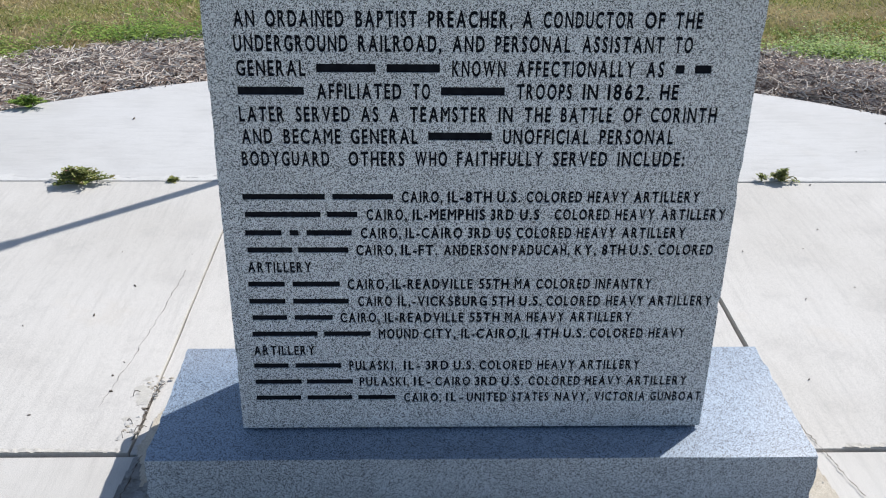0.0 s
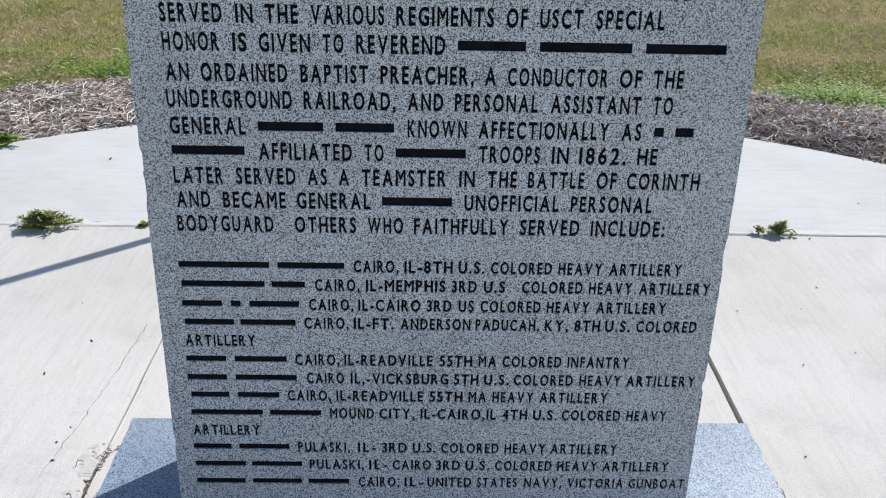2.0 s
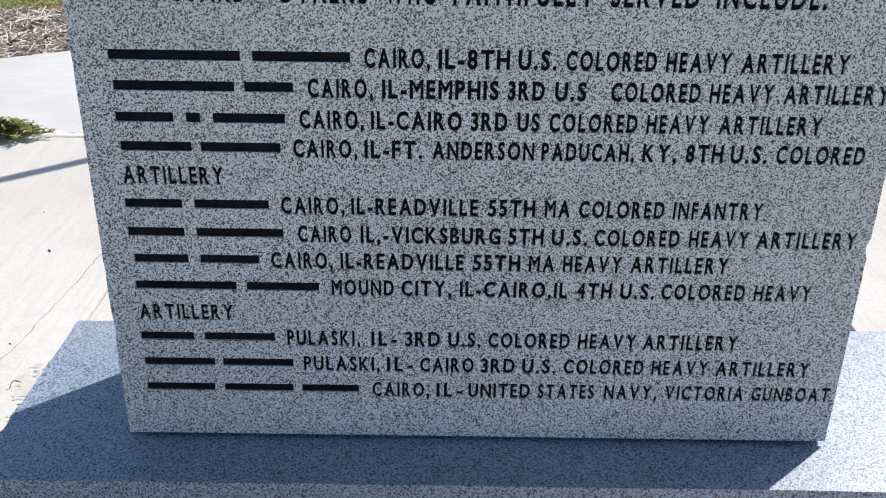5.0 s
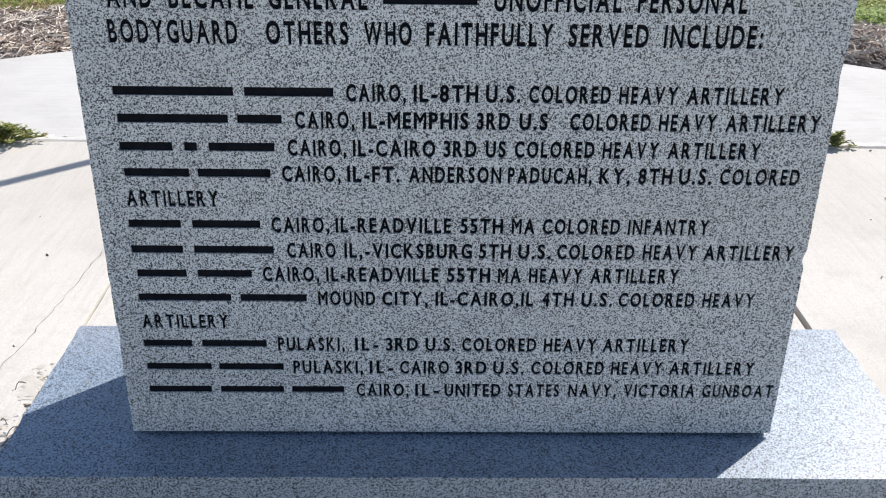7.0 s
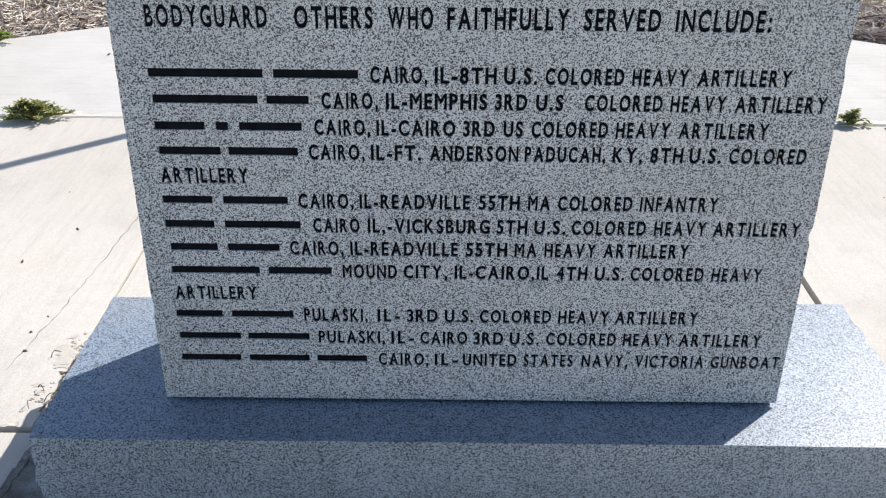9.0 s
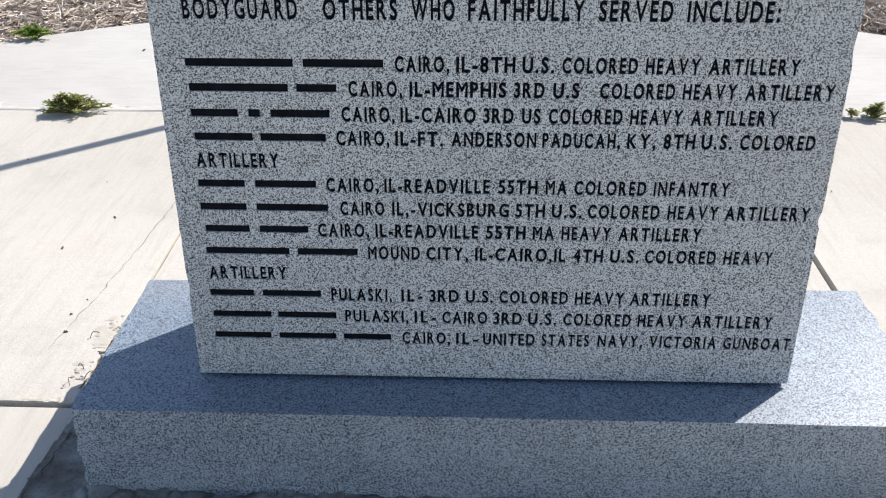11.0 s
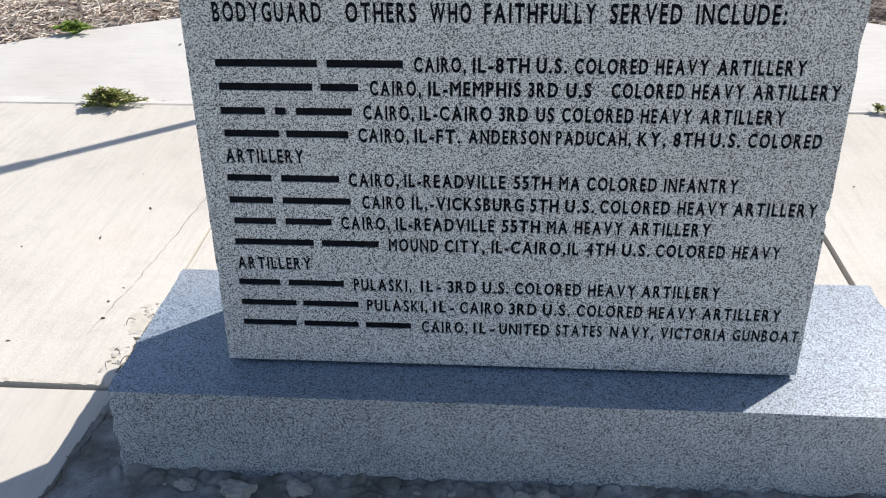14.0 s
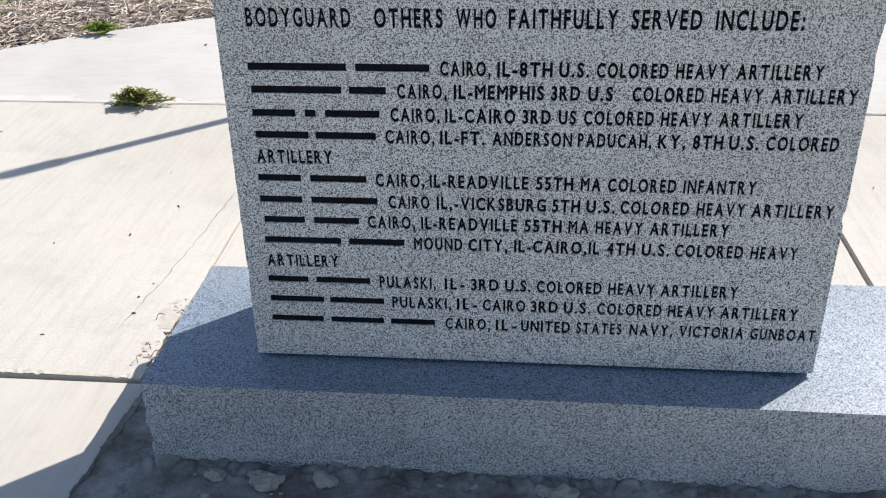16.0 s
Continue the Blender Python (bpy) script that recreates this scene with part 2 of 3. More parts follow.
pavement = tagged(new("pavement"), "sun-bleached round concrete plaza cast in jointed panels", "pavement", kind="structure")
GAP = 0.006
pavement_panel(clipped(JOINT_W + 0.002, JOINT_E - GAP, CROSS + GAP, FAR_LINE - 0.001), -0.003, CONCRETE, pavement)
pavement_panel(clipped(-9, JOINT_W - 0.003, CROSS + GAP, FAR_LINE - 0.001), 0.003, CONCRETE, pavement)
pavement_panel(clipped(-9, 9, -9, CROSS - GAP), 0.0, CONCRETE, pavement)
pavement_panel(clipped(JOINT_E + GAP, 9, CROSS + GAP, FAR_LINE - 0.001), 0.001, CONCRETE, pavement)
pavement_panel(clipped(-9, 9, FAR_LINE + 0.001, 9), 0.004, CONCRETE_FAR, pavement)


def joint_bed():
    """Dirt in the joints, a little below the panels."""
    bm = bmesh.new()
    outline = [Vector((PLAZA_R * 0.995 * math.cos(2 * math.pi * k / 90), PLAZA_Y + PLAZA_R * 0.995 * math.sin(2 * math.pi * k / 90))) for k in range(90)]
    bm.faces.new([bm.verts.new((p.x, p.y, -0.028)) for p in outline])
    return part("joint_fill", bm, DIRT, pavement)


joint_bed()


# ---- the monument ----
W2, DEPTH, BASE_TOP, FOOT, TOP = 0.457, 0.203, 0.1645, 0.171, 1.42
SKIN = 0.003


def base_stone():
    """A sawn base with rock-pitched ends."""
    base = tagged(new("monument_base"), "grey granite plinth with a honed top and rock-pitched ends on concrete", "plinth")
    x0, x1, y0, y1 = -0.632, 0.668, -0.092, 0.300
    bm = bmesh.new()
    bmesh.ops.create_cube(bm, size=1)
    for v in bm.verts:
        v.co = Vector(((x0 + x1) / 2 + v.co.x * (x1 - x0), (y0 + y1) / 2 + v.co.y * (y1 - y0), BASE_TOP / 2 + v.co.z * BASE_TOP))
    bmesh.ops.subdivide_edges(bm, edges=bm.edges[:], cuts=23, use_grid_fill=True)
    for v in bm.verts:
        c = v.co
        end = max(0.0, 1 - min(c.x - x0, x1 - c.x) / 0.012)
        n1 = noise.noise((c.x * 3, c.y * 26, c.z * 30)) + 0.5 * noise.noise((c.x * 9, c.y * 70, c.z * 75))
        side = -1 if c.x < 0 else 1
        c.x += side * end * (0.0045 * n1 - 0.002)
        rim = max(0.0, 1 - min(c.y - y0, y1 - c.y) / 0.01) * max(0.0, 1 - (BASE_TOP - c.z) / 0.008)
        c.z -= rim * 0.0012 * abs(noise.noise((c.x * 40, 1.0, 2.0)))
        if c.y - y0 < 0.001:
            c.y += 0.0012 * noise.noise((c.x * 12, 5.0, c.z * 14))
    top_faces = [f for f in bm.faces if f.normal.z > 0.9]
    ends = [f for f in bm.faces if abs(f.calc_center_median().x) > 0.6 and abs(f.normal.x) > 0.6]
    # top faces get the granite copy darkened to stand for shade
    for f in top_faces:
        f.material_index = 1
    for f in ends:
        f.material_index = 2
    ob = part("block", bm, GRANITE_SAWN, base)
    ob.data.materials.append(GRANITE_TOP_SHADED)
    ob.data.materials.append(GRANITE_ROUGH)
    return base


base_stone()

die = tagged(new("memorial_stone"), "upright grey granite memorial slab engraved with blue-black lettering", "memorial")
part("body", block(-W2, W2, SKIN + 0.004, DEPTH, FOOT, TOP, 0.003), GRANITE, die)
part("setting_joint", block(-W2 + 0.014, W2 - 0.012, 0.010, DEPTH - 0.012, BASE_TOP, FOOT, 0), COMPOUND, die, "dark setting compound under the slab")
part("paint_layer", block(-W2 + 0.006, W2 - 0.006, SKIN, SKIN + 0.004, FOOT + 0.006, TOP - 0.006, 0), LETTER_PAINT, die, "blue-black paint in the sunk letters")

UPPER, LOWER = 0.0262, 0.0206
SPALLS = ((-1, 0.845, 0.020, 0.006), (-1, 0.80, 0.03, 0.003), (1, 0.450, 0.012, 0.004), (1, 0.70, 0.03, 0.003), (-1, 0.33, 0.02, 0.002), (1, 0.95, 0.02, 0.003))
bands = []


def arris(side, z):
    """Where the slab's edge lies at height z, with the small spalls that it has."""
    dx = 0.0008 * noise.noise((side * 7.0, z * 60, 0.0)) - 0.0006
    for s, at, wide, deep in SPALLS:
        if s == side:
            dx -= deep * max(0.0, 1 - abs(z - at) / wide) ** 0.7
    return side * (W2 + dx)


def sampled(spline, steps=4):
    """A closed outline's points along its curves."""
    pts, n = [], len(spline.bezier_points)
    for k in range(n):
        a, b = spline.bezier_points[k], spline.bezier_points[(k + 1) % n]
        straight = (a.handle_right - a.co).cross(b.co - a.co).length < 1e-4 and (b.handle_left - b.co).cross(b.co - a.co).length < 1e-4
        for i in range(1 if straight else steps):
            f = i / steps
            p = a.co * (1 - f) ** 3 + a.handle_right * 3 * f * (1 - f) ** 2 + b.handle_left * 3 * f * f * (1 - f) + b.co * f**3
            if not pts or (p.xy - pts[-1]).length > 1e-4:
                pts.append(p.xy)
    return pts if (pts[0] - pts[-1]).length > 1e-4 else pts[:-1]


def fattened(pts, by):
    """The outline moved outward by a stroke's gain; holes turn the other way round and shrink."""
    out = []
    for a, p, b in zip(pts[-1:] + pts[:-1], pts, pts[1:] + pts[:1]):
        u, v = (p - a).normalized(), (b - p).normalized()
        n1, n2 = Vector((u.y, -u.x)), Vector((v.y, -v.x))
        m = n1 + n2
        m = m / max(0.5, m.dot(n1)) if m.length > 1e-6 else n1
        out.append(p + m * by)
    return out


def area(pts):
    return sum(a.x * b.y - b.x * a.y for a, b in zip(pts, pts[1:] + pts[:1])) / 2


@functools.cache
def letter(char, bold):
    """The outlines of one capital, for a text size of 1, from x = 0, and its width."""
    data = bpy.data.curves.new("letter", "FONT")
    data.body, data.size = char, 1.0
    ob = new("letter", data)
    bpy.context.view_layer.update()
    curve = ob.to_curve(bpy.context.evaluated_depsgraph_get())
    shapes = [q for q in (sampled(s) for s in curve.splines) if len(q) > 2]
    turn = 1 if area(max(shapes, key=lambda q: abs(area(q)))) > 0 else -1
    shapes = [fattened(q, turn * bold) for q in shapes]
    left, right = min(p.x for q in shapes for p in q), max(p.x for q in shapes for p in q)
    ob.to_curve_clear()
    bpy.data.objects.remove(ob)
    bpy.data.curves.remove(data)
    return [[(p.x - left, p.y) for p in q] for q in shapes], right - left


def glyphs(text, x0, x1, z, cap, bold):
    """The outlines of one word of capitals cut into the face, from x0 to x1 on the line z."""
    size = cap / 0.715
    wide = sum(letter(c, bold)[1] for c in text)
    gap = cap * 0.145
    across = (x1 - x0 - gap * (len(text) - 1)) / wide
    if across > size * 0.76:
        across = size * 0.76
        gap = (x1 - x0 - across * wide) / max(1, len(text) - 1)
    out, x = [], x0
    for c in text:
        shapes, w = letter(c, bold)
        out += [[(x + px * across, z + pz * size) for px, pz in q] for q in shapes]
        x += w * across + gap
    return out


def engrave(z, cap, runs):
    """One line of the inscription: runs of words, and plain bars where a person's name stands."""
    shapes = []
    for x0, x1, text in runs:
        if text:
            shapes += glyphs(text, x0, x1, z, cap, 0.035 if cap == UPPER else 0.043)
        else:
            low, high = z + cap * 0.22, z + cap * 0.78
            shapes.append([(x0, low), (x1 - 0.002, low), (x1 - 0.002, high), (x0, high)])
    bands.append((z, cap, shapes))


engrave(1.0991, UPPER, [(-0.371, -0.263, "LOCALLY,"), (-0.247, -0.171, "BRAVE"), (-0.152, -0.047, "AFRICAN"), (-0.027, 0.103, "AMERICAN"), (0.122, 0.176, "MEN"), (0.190, 0.255, "FROM"), (0.274, 0.350, "CAIRO")])
engrave(1.0568, UPPER, [(-0.407, -0.318, "SERVED"), (-0.299, -0.274, "IN"), (-0.257, -0.210, "THE"), (-0.192, -0.087, "VARIOUS"), (-0.070, 0.070, "REGIMENTS"), (0.088, 0.118, "OF"), (0.136, 0.198, "USCT"), (0.217, 0.316, "SPECIAL")])
engrave(1.0157, UPPER, [(-0.407, -0.325, "HONOR"), (-0.306, -0.285, "IS"), (-0.268, -0.194, "GIVEN"), (-0.176, -0.146, "TO"), (-0.128, 0.001, "REVEREND"), (0.019, 0.120, None), (0.138, 0.275, None), (0.293, 0.413, None)])
engrave(0.9712, UPPER, [(-0.406, -0.372, "AN"), (-0.355, -0.229, "ORDAINED"), (-0.210, -0.111, "BAPTIST"), (-0.093, 0.044, "PREACHER,"), (0.060, 0.077, "A"), (0.094, 0.242, "CONDUCTOR"), (0.259, 0.292, "OF"), (0.309, 0.354, "THE")])
engrave(0.9310, UPPER, [(-0.409, -0.224, "UNDERGROUND"), (-0.207, -0.071, "RAILROAD,"), (-0.053, -0.000, "AND"), (0.017, 0.141, "PERSONAL"), (0.160, 0.295, "ASSISTANT"), (0.313, 0.343, "TO")])
engrave(0.8896, UPPER, [(-0.408, -0.295, "GENERAL"), (-0.277, -0.177, None), (-0.161, -0.071, None), (-0.053, 0.036, "KNOWN"), (0.054, 0.251, "AFFECTIONALLY"), (0.270, 0.300, "AS"), (0.319, 0.336, None), (0.351, 0.381, None)])
engrave(0.8506, UPPER, [(-0.409, -0.297, None), (-0.278, -0.137, "AFFILIATED"), (-0.118, -0.089, "TO"), (-0.071, 0.038, None), (0.056, 0.149, "TROOPS"), (0.167, 0.193, "IN"), (0.209, 0.281, "1862."), (0.298, 0.329, "HE")])
engrave(0.8105, UPPER, [(-0.410, -0.334, "LATER"), (-0.315, -0.224, "SERVED"), (-0.206, -0.176, "AS"), (-0.158, -0.142, "A"), (-0.123, 0.007, "TEAMSTER"), (0.027, 0.051, "IN"), (0.071, 0.116, "THE"), (0.133, 0.220, "BATTLE"), (0.239, 0.270, "OF"), (0.286, 0.399, "CORINTH")])
engrave(0.7710, UPPER, [(-0.409, -0.357, "AND"), (-0.338, -0.241, "BECAME"), (-0.224, -0.110, "GENERAL"), (-0.092, 0.019, None), (0.036, 0.184, "UNOFFICIAL"), (0.202, 0.330, "PERSONAL")])
engrave(0.7304, UPPER, [(-0.412, -0.262, "BODYGUARD"), (-0.229, -0.133, "OTHERS"), (-0.115, -0.059, "WHO"), (-0.042, 0.107, "FAITHFULLY"), (0.125, 0.219, "SERVED"), (0.237, 0.354, "INCLUDE:")])
engrave(0.6614, LOWER, [(-0.417, -0.271, None), (-0.260, -0.151, None), (-0.138, -0.066, "CAIRO,"), (-0.057, 0.021, "IL-8TH"), (0.030, 0.072, "U.S."), (0.082, 0.181, "COLORED"), (0.191, 0.262, "HEAVY"), (0.273, 0.391, "ARTILLERY")])
engrave(0.6271, LOWER, [(-0.416, -0.280, None), (-0.271, -0.215, None), (-0.201, -0.129, "CAIRO,"), (-0.119, 0.010, "IL-MEMPHIS"), (0.020, 0.061, "3RD"), (0.072, 0.107, "U.S"), (0.134, 0.233, "COLORED"), (0.243, 0.314, "HEAVY"), (0.325, 0.442, "ARTILLERY")])
engrave(0.5910, LOWER, [(-0.418, -0.351, None), (-0.339, -0.321, None), (-0.309, -0.226, None), (-0.212, -0.140, "CAIRO,"), (-0.132, -0.030, "IL-CAIRO"), (-0.020, 0.021, "3RD"), (0.032, 0.057, "US"), (0.068, 0.167, "COLORED"), (0.177, 0.247, "HEAVY"), (0.258, 0.374, "ARTILLERY")])
engrave(0.5566, LOWER, [(-0.417, -0.334, None), (-0.326, -0.233, None), (-0.221, -0.148, "CAIRO,"), (-0.140, -0.074, "IL-FT."), (-0.063, 0.053, "ANDERSON"), (0.061, 0.167, "PADUCAH,"), (0.176, 0.215, "KY,"), (0.225, 0.268, "8TH"), (0.276, 0.318, "U.S."), (0.328, 0.429, "COLORED")])
engrave(0.5220, LOWER, [(-0.419, -0.303, "ARTILLERY")])
engrave(0.4863, LOWER, [(-0.421, -0.352, None), (-0.340, -0.251, None), (-0.239, -0.165, "CAIRO,"), (-0.157, -0.009, "IL-READVILLE"), (0.003, 0.058, "55TH"), (0.069, 0.099, "MA"), (0.109, 0.209, "COLORED"), (0.219, 0.324, "INFANTRY")])
engrave(0.4500, LOWER, [(-0.422, -0.353, None), (-0.341, -0.236, None), (-0.221, -0.158, "CAIRO"), (-0.147, 0.019, "IL,-VICKSBURG"), (0.028, 0.070, "5TH"), (0.079, 0.122, "U.S."), (0.130, 0.231, "COLORED"), (0.242, 0.313, "HEAVY"), (0.322, 0.441, "ARTILLERY")])
engrave(0.4149, LOWER, [(-0.419, -0.352, None), (-0.340, -0.267, None), (-0.255, -0.181, "CAIRO,"), (-0.172, -0.024, "IL-READVILLE"), (-0.013, 0.044, "55TH"), (0.054, 0.085, "MA"), (0.095, 0.166, "HEAVY"), (0.176, 0.294, "ARTILLERY")])
engrave(0.3790, LOWER, [(-0.422, -0.297, None), (-0.287, -0.197, None), (-0.184, -0.108, "MOUND"), (-0.099, -0.038, "CITY,"), (-0.028, 0.103, "IL-CAIRO,IL"), (0.114, 0.157, "4TH"), (0.167, 0.209, "U.S."), (0.217, 0.319, "COLORED"), (0.330, 0.400, "HEAVY")])
engrave(0.3424, LOWER, [(-0.422, -0.306, "ARTILLERY")])
engrave(0.3075, LOWER, [(-0.424, -0.356, None), (-0.345, -0.255, None), (-0.242, -0.151, "PULASKI,"), (-0.137, -0.105, "IL-"), (-0.095, -0.051, "3RD"), (-0.041, -0.000, "U.S."), (0.009, 0.111, "COLORED"), (0.121, 0.194, "HEAVY"), (0.202, 0.321, "ARTILLERY")])
engrave(0.2702, LOWER, [(-0.424, -0.333, None), (-0.325, -0.234, None), (-0.223, -0.127, "PULASKI,"), (-0.118, -0.085, "IL-"), (-0.076, -0.008, "CAIRO"), (0.001, 0.044, "3RD"), (0.053, 0.096, "U.S."), (0.106, 0.207, "COLORED"), (0.217, 0.289, "HEAVY"), (0.298, 0.417, "ARTILLERY")])
engrave(0.2327, LOWER, [(-0.425, -0.336, None), (-0.326, -0.236, None), (-0.227, -0.152, None), (-0.137, -0.064, "CAIRO,"), (-0.055, -0.022, "IL-"), (-0.014, 0.065, "UNITED"), (0.075, 0.147, "STATES"), (0.160, 0.228, "NAVY,"), (0.238, 0.339, "VICTORIA"), (0.349, 0.449, "GUNBOAT")])


def band_mesh(low, high, shapes):
    """A strip of the face between two heights, with the letters cut through it."""
    curve = bpy.data.curves.new("strip", "CURVE")
    curve.dimensions, curve.fill_mode, curve.extrude = "2D", "BOTH", SKIN / 2
    n = max(2, int((high - low) / 0.006))
    rows = [low + (high - low) * k / n for k in range(n + 1)]
    rim = [(arris(-1, z), z) for z in rows] + [(arris(1, z), z) for z in rows[::-1]]
    for pts in [rim, *shapes]:
        spline = curve.splines.new("POLY")
        spline.points.add(len(pts) - 1)
        for p, (x, z) in zip(spline.points, pts):
            p.co = (x, z, 0, 1)
        spline.use_cyclic_u = True
    ob = new("strip", curve)
    bpy.context.view_layer.update()
    data = bpy.data.meshes.new_from_object(ob.evaluated_get(bpy.context.evaluated_depsgraph_get()))
    bpy.data.objects.remove(ob)
    return data


def stone_face():
    bm, low = bmesh.new(), FOOT
    for z, cap, shapes in sorted(bands, key=lambda b: b[0]):
        under, over = z - 0.0064, z + cap + 0.0024
        bm.from_mesh(band_mesh(low, under, []))
        bm.from_mesh(band_mesh(under, over, shapes))
        low = over
    bm.from_mesh(band_mesh(low, TOP, []))
    bmesh.ops.transform(bm, matrix=Matrix.Translation((0, SKIN / 2, 0)) @ Matrix.Rotation(radians(90), 4, "X"), verts=bm.verts[:])
    for f in bm.faces:
        f.material_index = 0
    return part("engraved_face", bm, GRANITE, die, "sawn granite face with sunk letters")


stone_face()


# ---- cement, mortar and cracks round the foot of the base ----
def lump(rx, ry, rz, seed):
    bm = bmesh.new()
    bmesh.ops.create_icosphere(bm, subdivisions=3, radius=1)
    for v in bm.verts:
        k = 1 + 0.3 * noise.noise(v.co * 7 + Vector((seed, 0, seed))) + 0.45 * noise.noise(v.co * 1.3 + Vector((seed * 3.1, seed, 0))) + 0.18 * noise.noise(v.co * 4 + Vector((0, seed, seed)))
        v.co = Vector((v.co.x * rx * k, v.co.y * ry * k, max(-0.25, v.co.z) * rz * k))
    return bm


def rubble():
    rng = random.Random(4)
    for k in range(34):
        big = k < 7
        x = (-0.515, -0.44, -0.425, -0.33, 0.03, 0.06, 0.31)[k] if big else rng.uniform(-0.62, 0.55)
        y = -0.118 - (rng.uniform(0.004, 0.02) if big else rng.uniform(0.0, 0.09))
        r = rng.uniform(0.011, 0.020) if big else rng.uniform(0.002, 0.006)
        ob = part("mortar_lump", lump(r * 1.4, r * 0.9, r * 0.95, k), CRUST)
        ob.location, ob.rotation_euler = (x, y, r * 0.2 + 0.004), (0, 0, rng.uniform(-0.5, 0.5))
        tagged(ob, "crumbled grey mortar lump at the foot of the granite base", "rubble", "mortar lumps along the base")
    for k in range(46):
        r = rng.uniform(0.001, 0.0042)
        f = rng.random()
        x, y = -0.768 + 0.030 * f + rng.gauss(0, 0.011), 0.17 + 0.26 * f
        ob = part("concrete_crumb", lump(r * 1.5, r, r * 0.6, 40 + k), (SAND, CRUST, DIRT, SAND, SCALE)[k % 5])
        ob.location = (x, y, r * 0.15 + 0.002)
        tagged(ob, "broken concrete crumb beside the joint", "rubble", "crumbs in the broken joint")


def sheet(name, x0, x1, y0, y1, step, height, material, label, category):
    """A thin uneven sheet on the paving: height(x, y) gives its top, or None where there is none."""
    nx, ny = int((x1 - x0) / step), int((y1 - y0) / step)
    index, verts, faces = {}, [], []
    for i in range(nx + 1):
        for j in range(ny + 1):
            x, y = x0 + (x1 - x0) * i / nx, y0 + (y1 - y0) * j / ny
            h = height(x, y)
            if h is not None:
                index[i, j] = len(verts)
                verts.append((x, y, h))
    for i in range(nx):
        for j in range(ny):
            ring = [(i, j), (i + 1, j), (i + 1, j + 1), (i, j + 1)]
            if all(c in index for c in ring):
                faces.append([index[c] for c in ring])
    ob = soup(name, verts, faces, material)
    ob.data.shade_smooth()
    return tagged(ob, label, category, kind="stuff")


def wash_top(x, y):
    """Cement wash round the base: a broken ridge of mortar against the stone, then a skin that thins out."""
    rag = 0.03 * noise.noise((x * 9, y * 9, 2.0)) + 0.012 * noise.noise((x * 40, y * 40, 5.0))
    if x < -0.728 - 0.06 * max(0.0, 0.1 - y) + 0.3 * rag or x > 0.765 + rag or y < -0.62 + rag * 3:
        return None
    if y > 0.15 + rag:
        return None
    h = 0.0016 + 0.001 * noise.noise((x * 30, y * 30, 1.0)) + 0.0006 * noise.noise((x * 120, y * 120, 1.0))
    out = max(-0.632 - x, x - 0.668)
    gap = -0.092 - y if out < 0 else out * 1.6 + max(0.0, -0.092 - y)
    near = max(0.0, 1 - gap / (0.036 + 0.022 * noise.noise((x * 8, 3.0, 0.0))))
    if near > 0:
        cells = noise.voronoi((x * 26, y * 34, 0.5))[0]
        split = max(0.0, 1 - (cells[1] - cells[0]) / 0.16)
        rough = 0.55 + 0.6 * noise.noise((x * 11, 7.0, 0.0)) + 0.35 * noise.noise((x * 60, y * 60, 3.0))
        h += near**0.5 * max(0.0, rough) * 0.019 * (1 - 0.75 * split)
    return h


def sand_top(x, y):
    rag = 0.018 * noise.noise((x * 14, y * 10, 8.0)) + 0.006 * noise.noise((x * 60, y * 60, 5.0))
    mid, half = (0.718 + 0.10 * max(0.0, 0.15 - y), 0.034) if x > 0 else (-0.687, 0.040)
    start = -0.16 if x > 0 else 0.02
    wide = half * max(0.0, min(1.0, (0.37 - y) * 5)) * max(0.0, min(1.0, (y - start) * 8)) + (rag if y > start else -1)
    return 0.0026 + 0.0008 * noise.noise((x * 90, y * 90, 0)) if abs(x - mid) < wide else None


def scale_top(x, y):
    """Where the skin of the far panel has scaled off beside its joint."""
    k = noise.noise((x * 5, y * 16, 4.0)) + 0.5 * noise.noise((x * 26, y * 60, 4.0)) + 0.35 * noise.noise((x * 90, y * 150, 4.0))
    edge = (y - FAR_LINE) / 0.10
    return 0.0052 + 0.0006 * noise.noise((x * 80, y * 80, 0)) if 0.03 < edge < 0.55 + 0.6 * k else None


def crack(points, wide, seed):
    """A fine jagged crack, as a dark open strip on the panel."""
    rng = random.Random(seed)
    line = []
    for (xa, ya), (xb, yb) in zip(points, points[1:]):
        for k in range(12):
            f = k / 12
            line.append((xa + (xb - xa) * f + rng.gauss(0, 0.0022), ya + (yb - ya) * f + rng.gauss(0, 0.0022), wide * rng.uniform(0.3, 1.3)))
    verts, faces = [], []
    for x, y, w in line:
        verts += [(x - w / 2, y - w / 4, 0.0042), (x + w / 2, y + w / 4, 0.0042)]
    for k in range(len(line) - 1):
        faces.append((2 * k, 2 * k + 1, 2 * k + 3, 2 * k + 2))
    return tagged(soup("crack", verts, faces, DIRT, pavement), kind="")


sheet("cement_wash", -0.80, 0.83, -0.66, 0.13, 0.0036, wash_top, CEMENT, "dirty cement wash and broken mortar round the base", "cement")
sheet("sand_strip", -0.736, -0.63, -0.02, 0.38, 0.004, sand_top, SAND, "tan sand in the broken joint beside the base", "sand")
sheet("sand_strip", 0.655, 0.81, -0.16, 0.38, 0.004, sand_top, SAND, "tan sand and dirt along the base", "sand")
sheet("scaled_patch", -2.2, 2.2, FAR_LINE, FAR_LINE + 0.12, 0.006, scale_top, SCALE, "scaled pale skin of the far concrete along its joint", "concrete")
rubble()


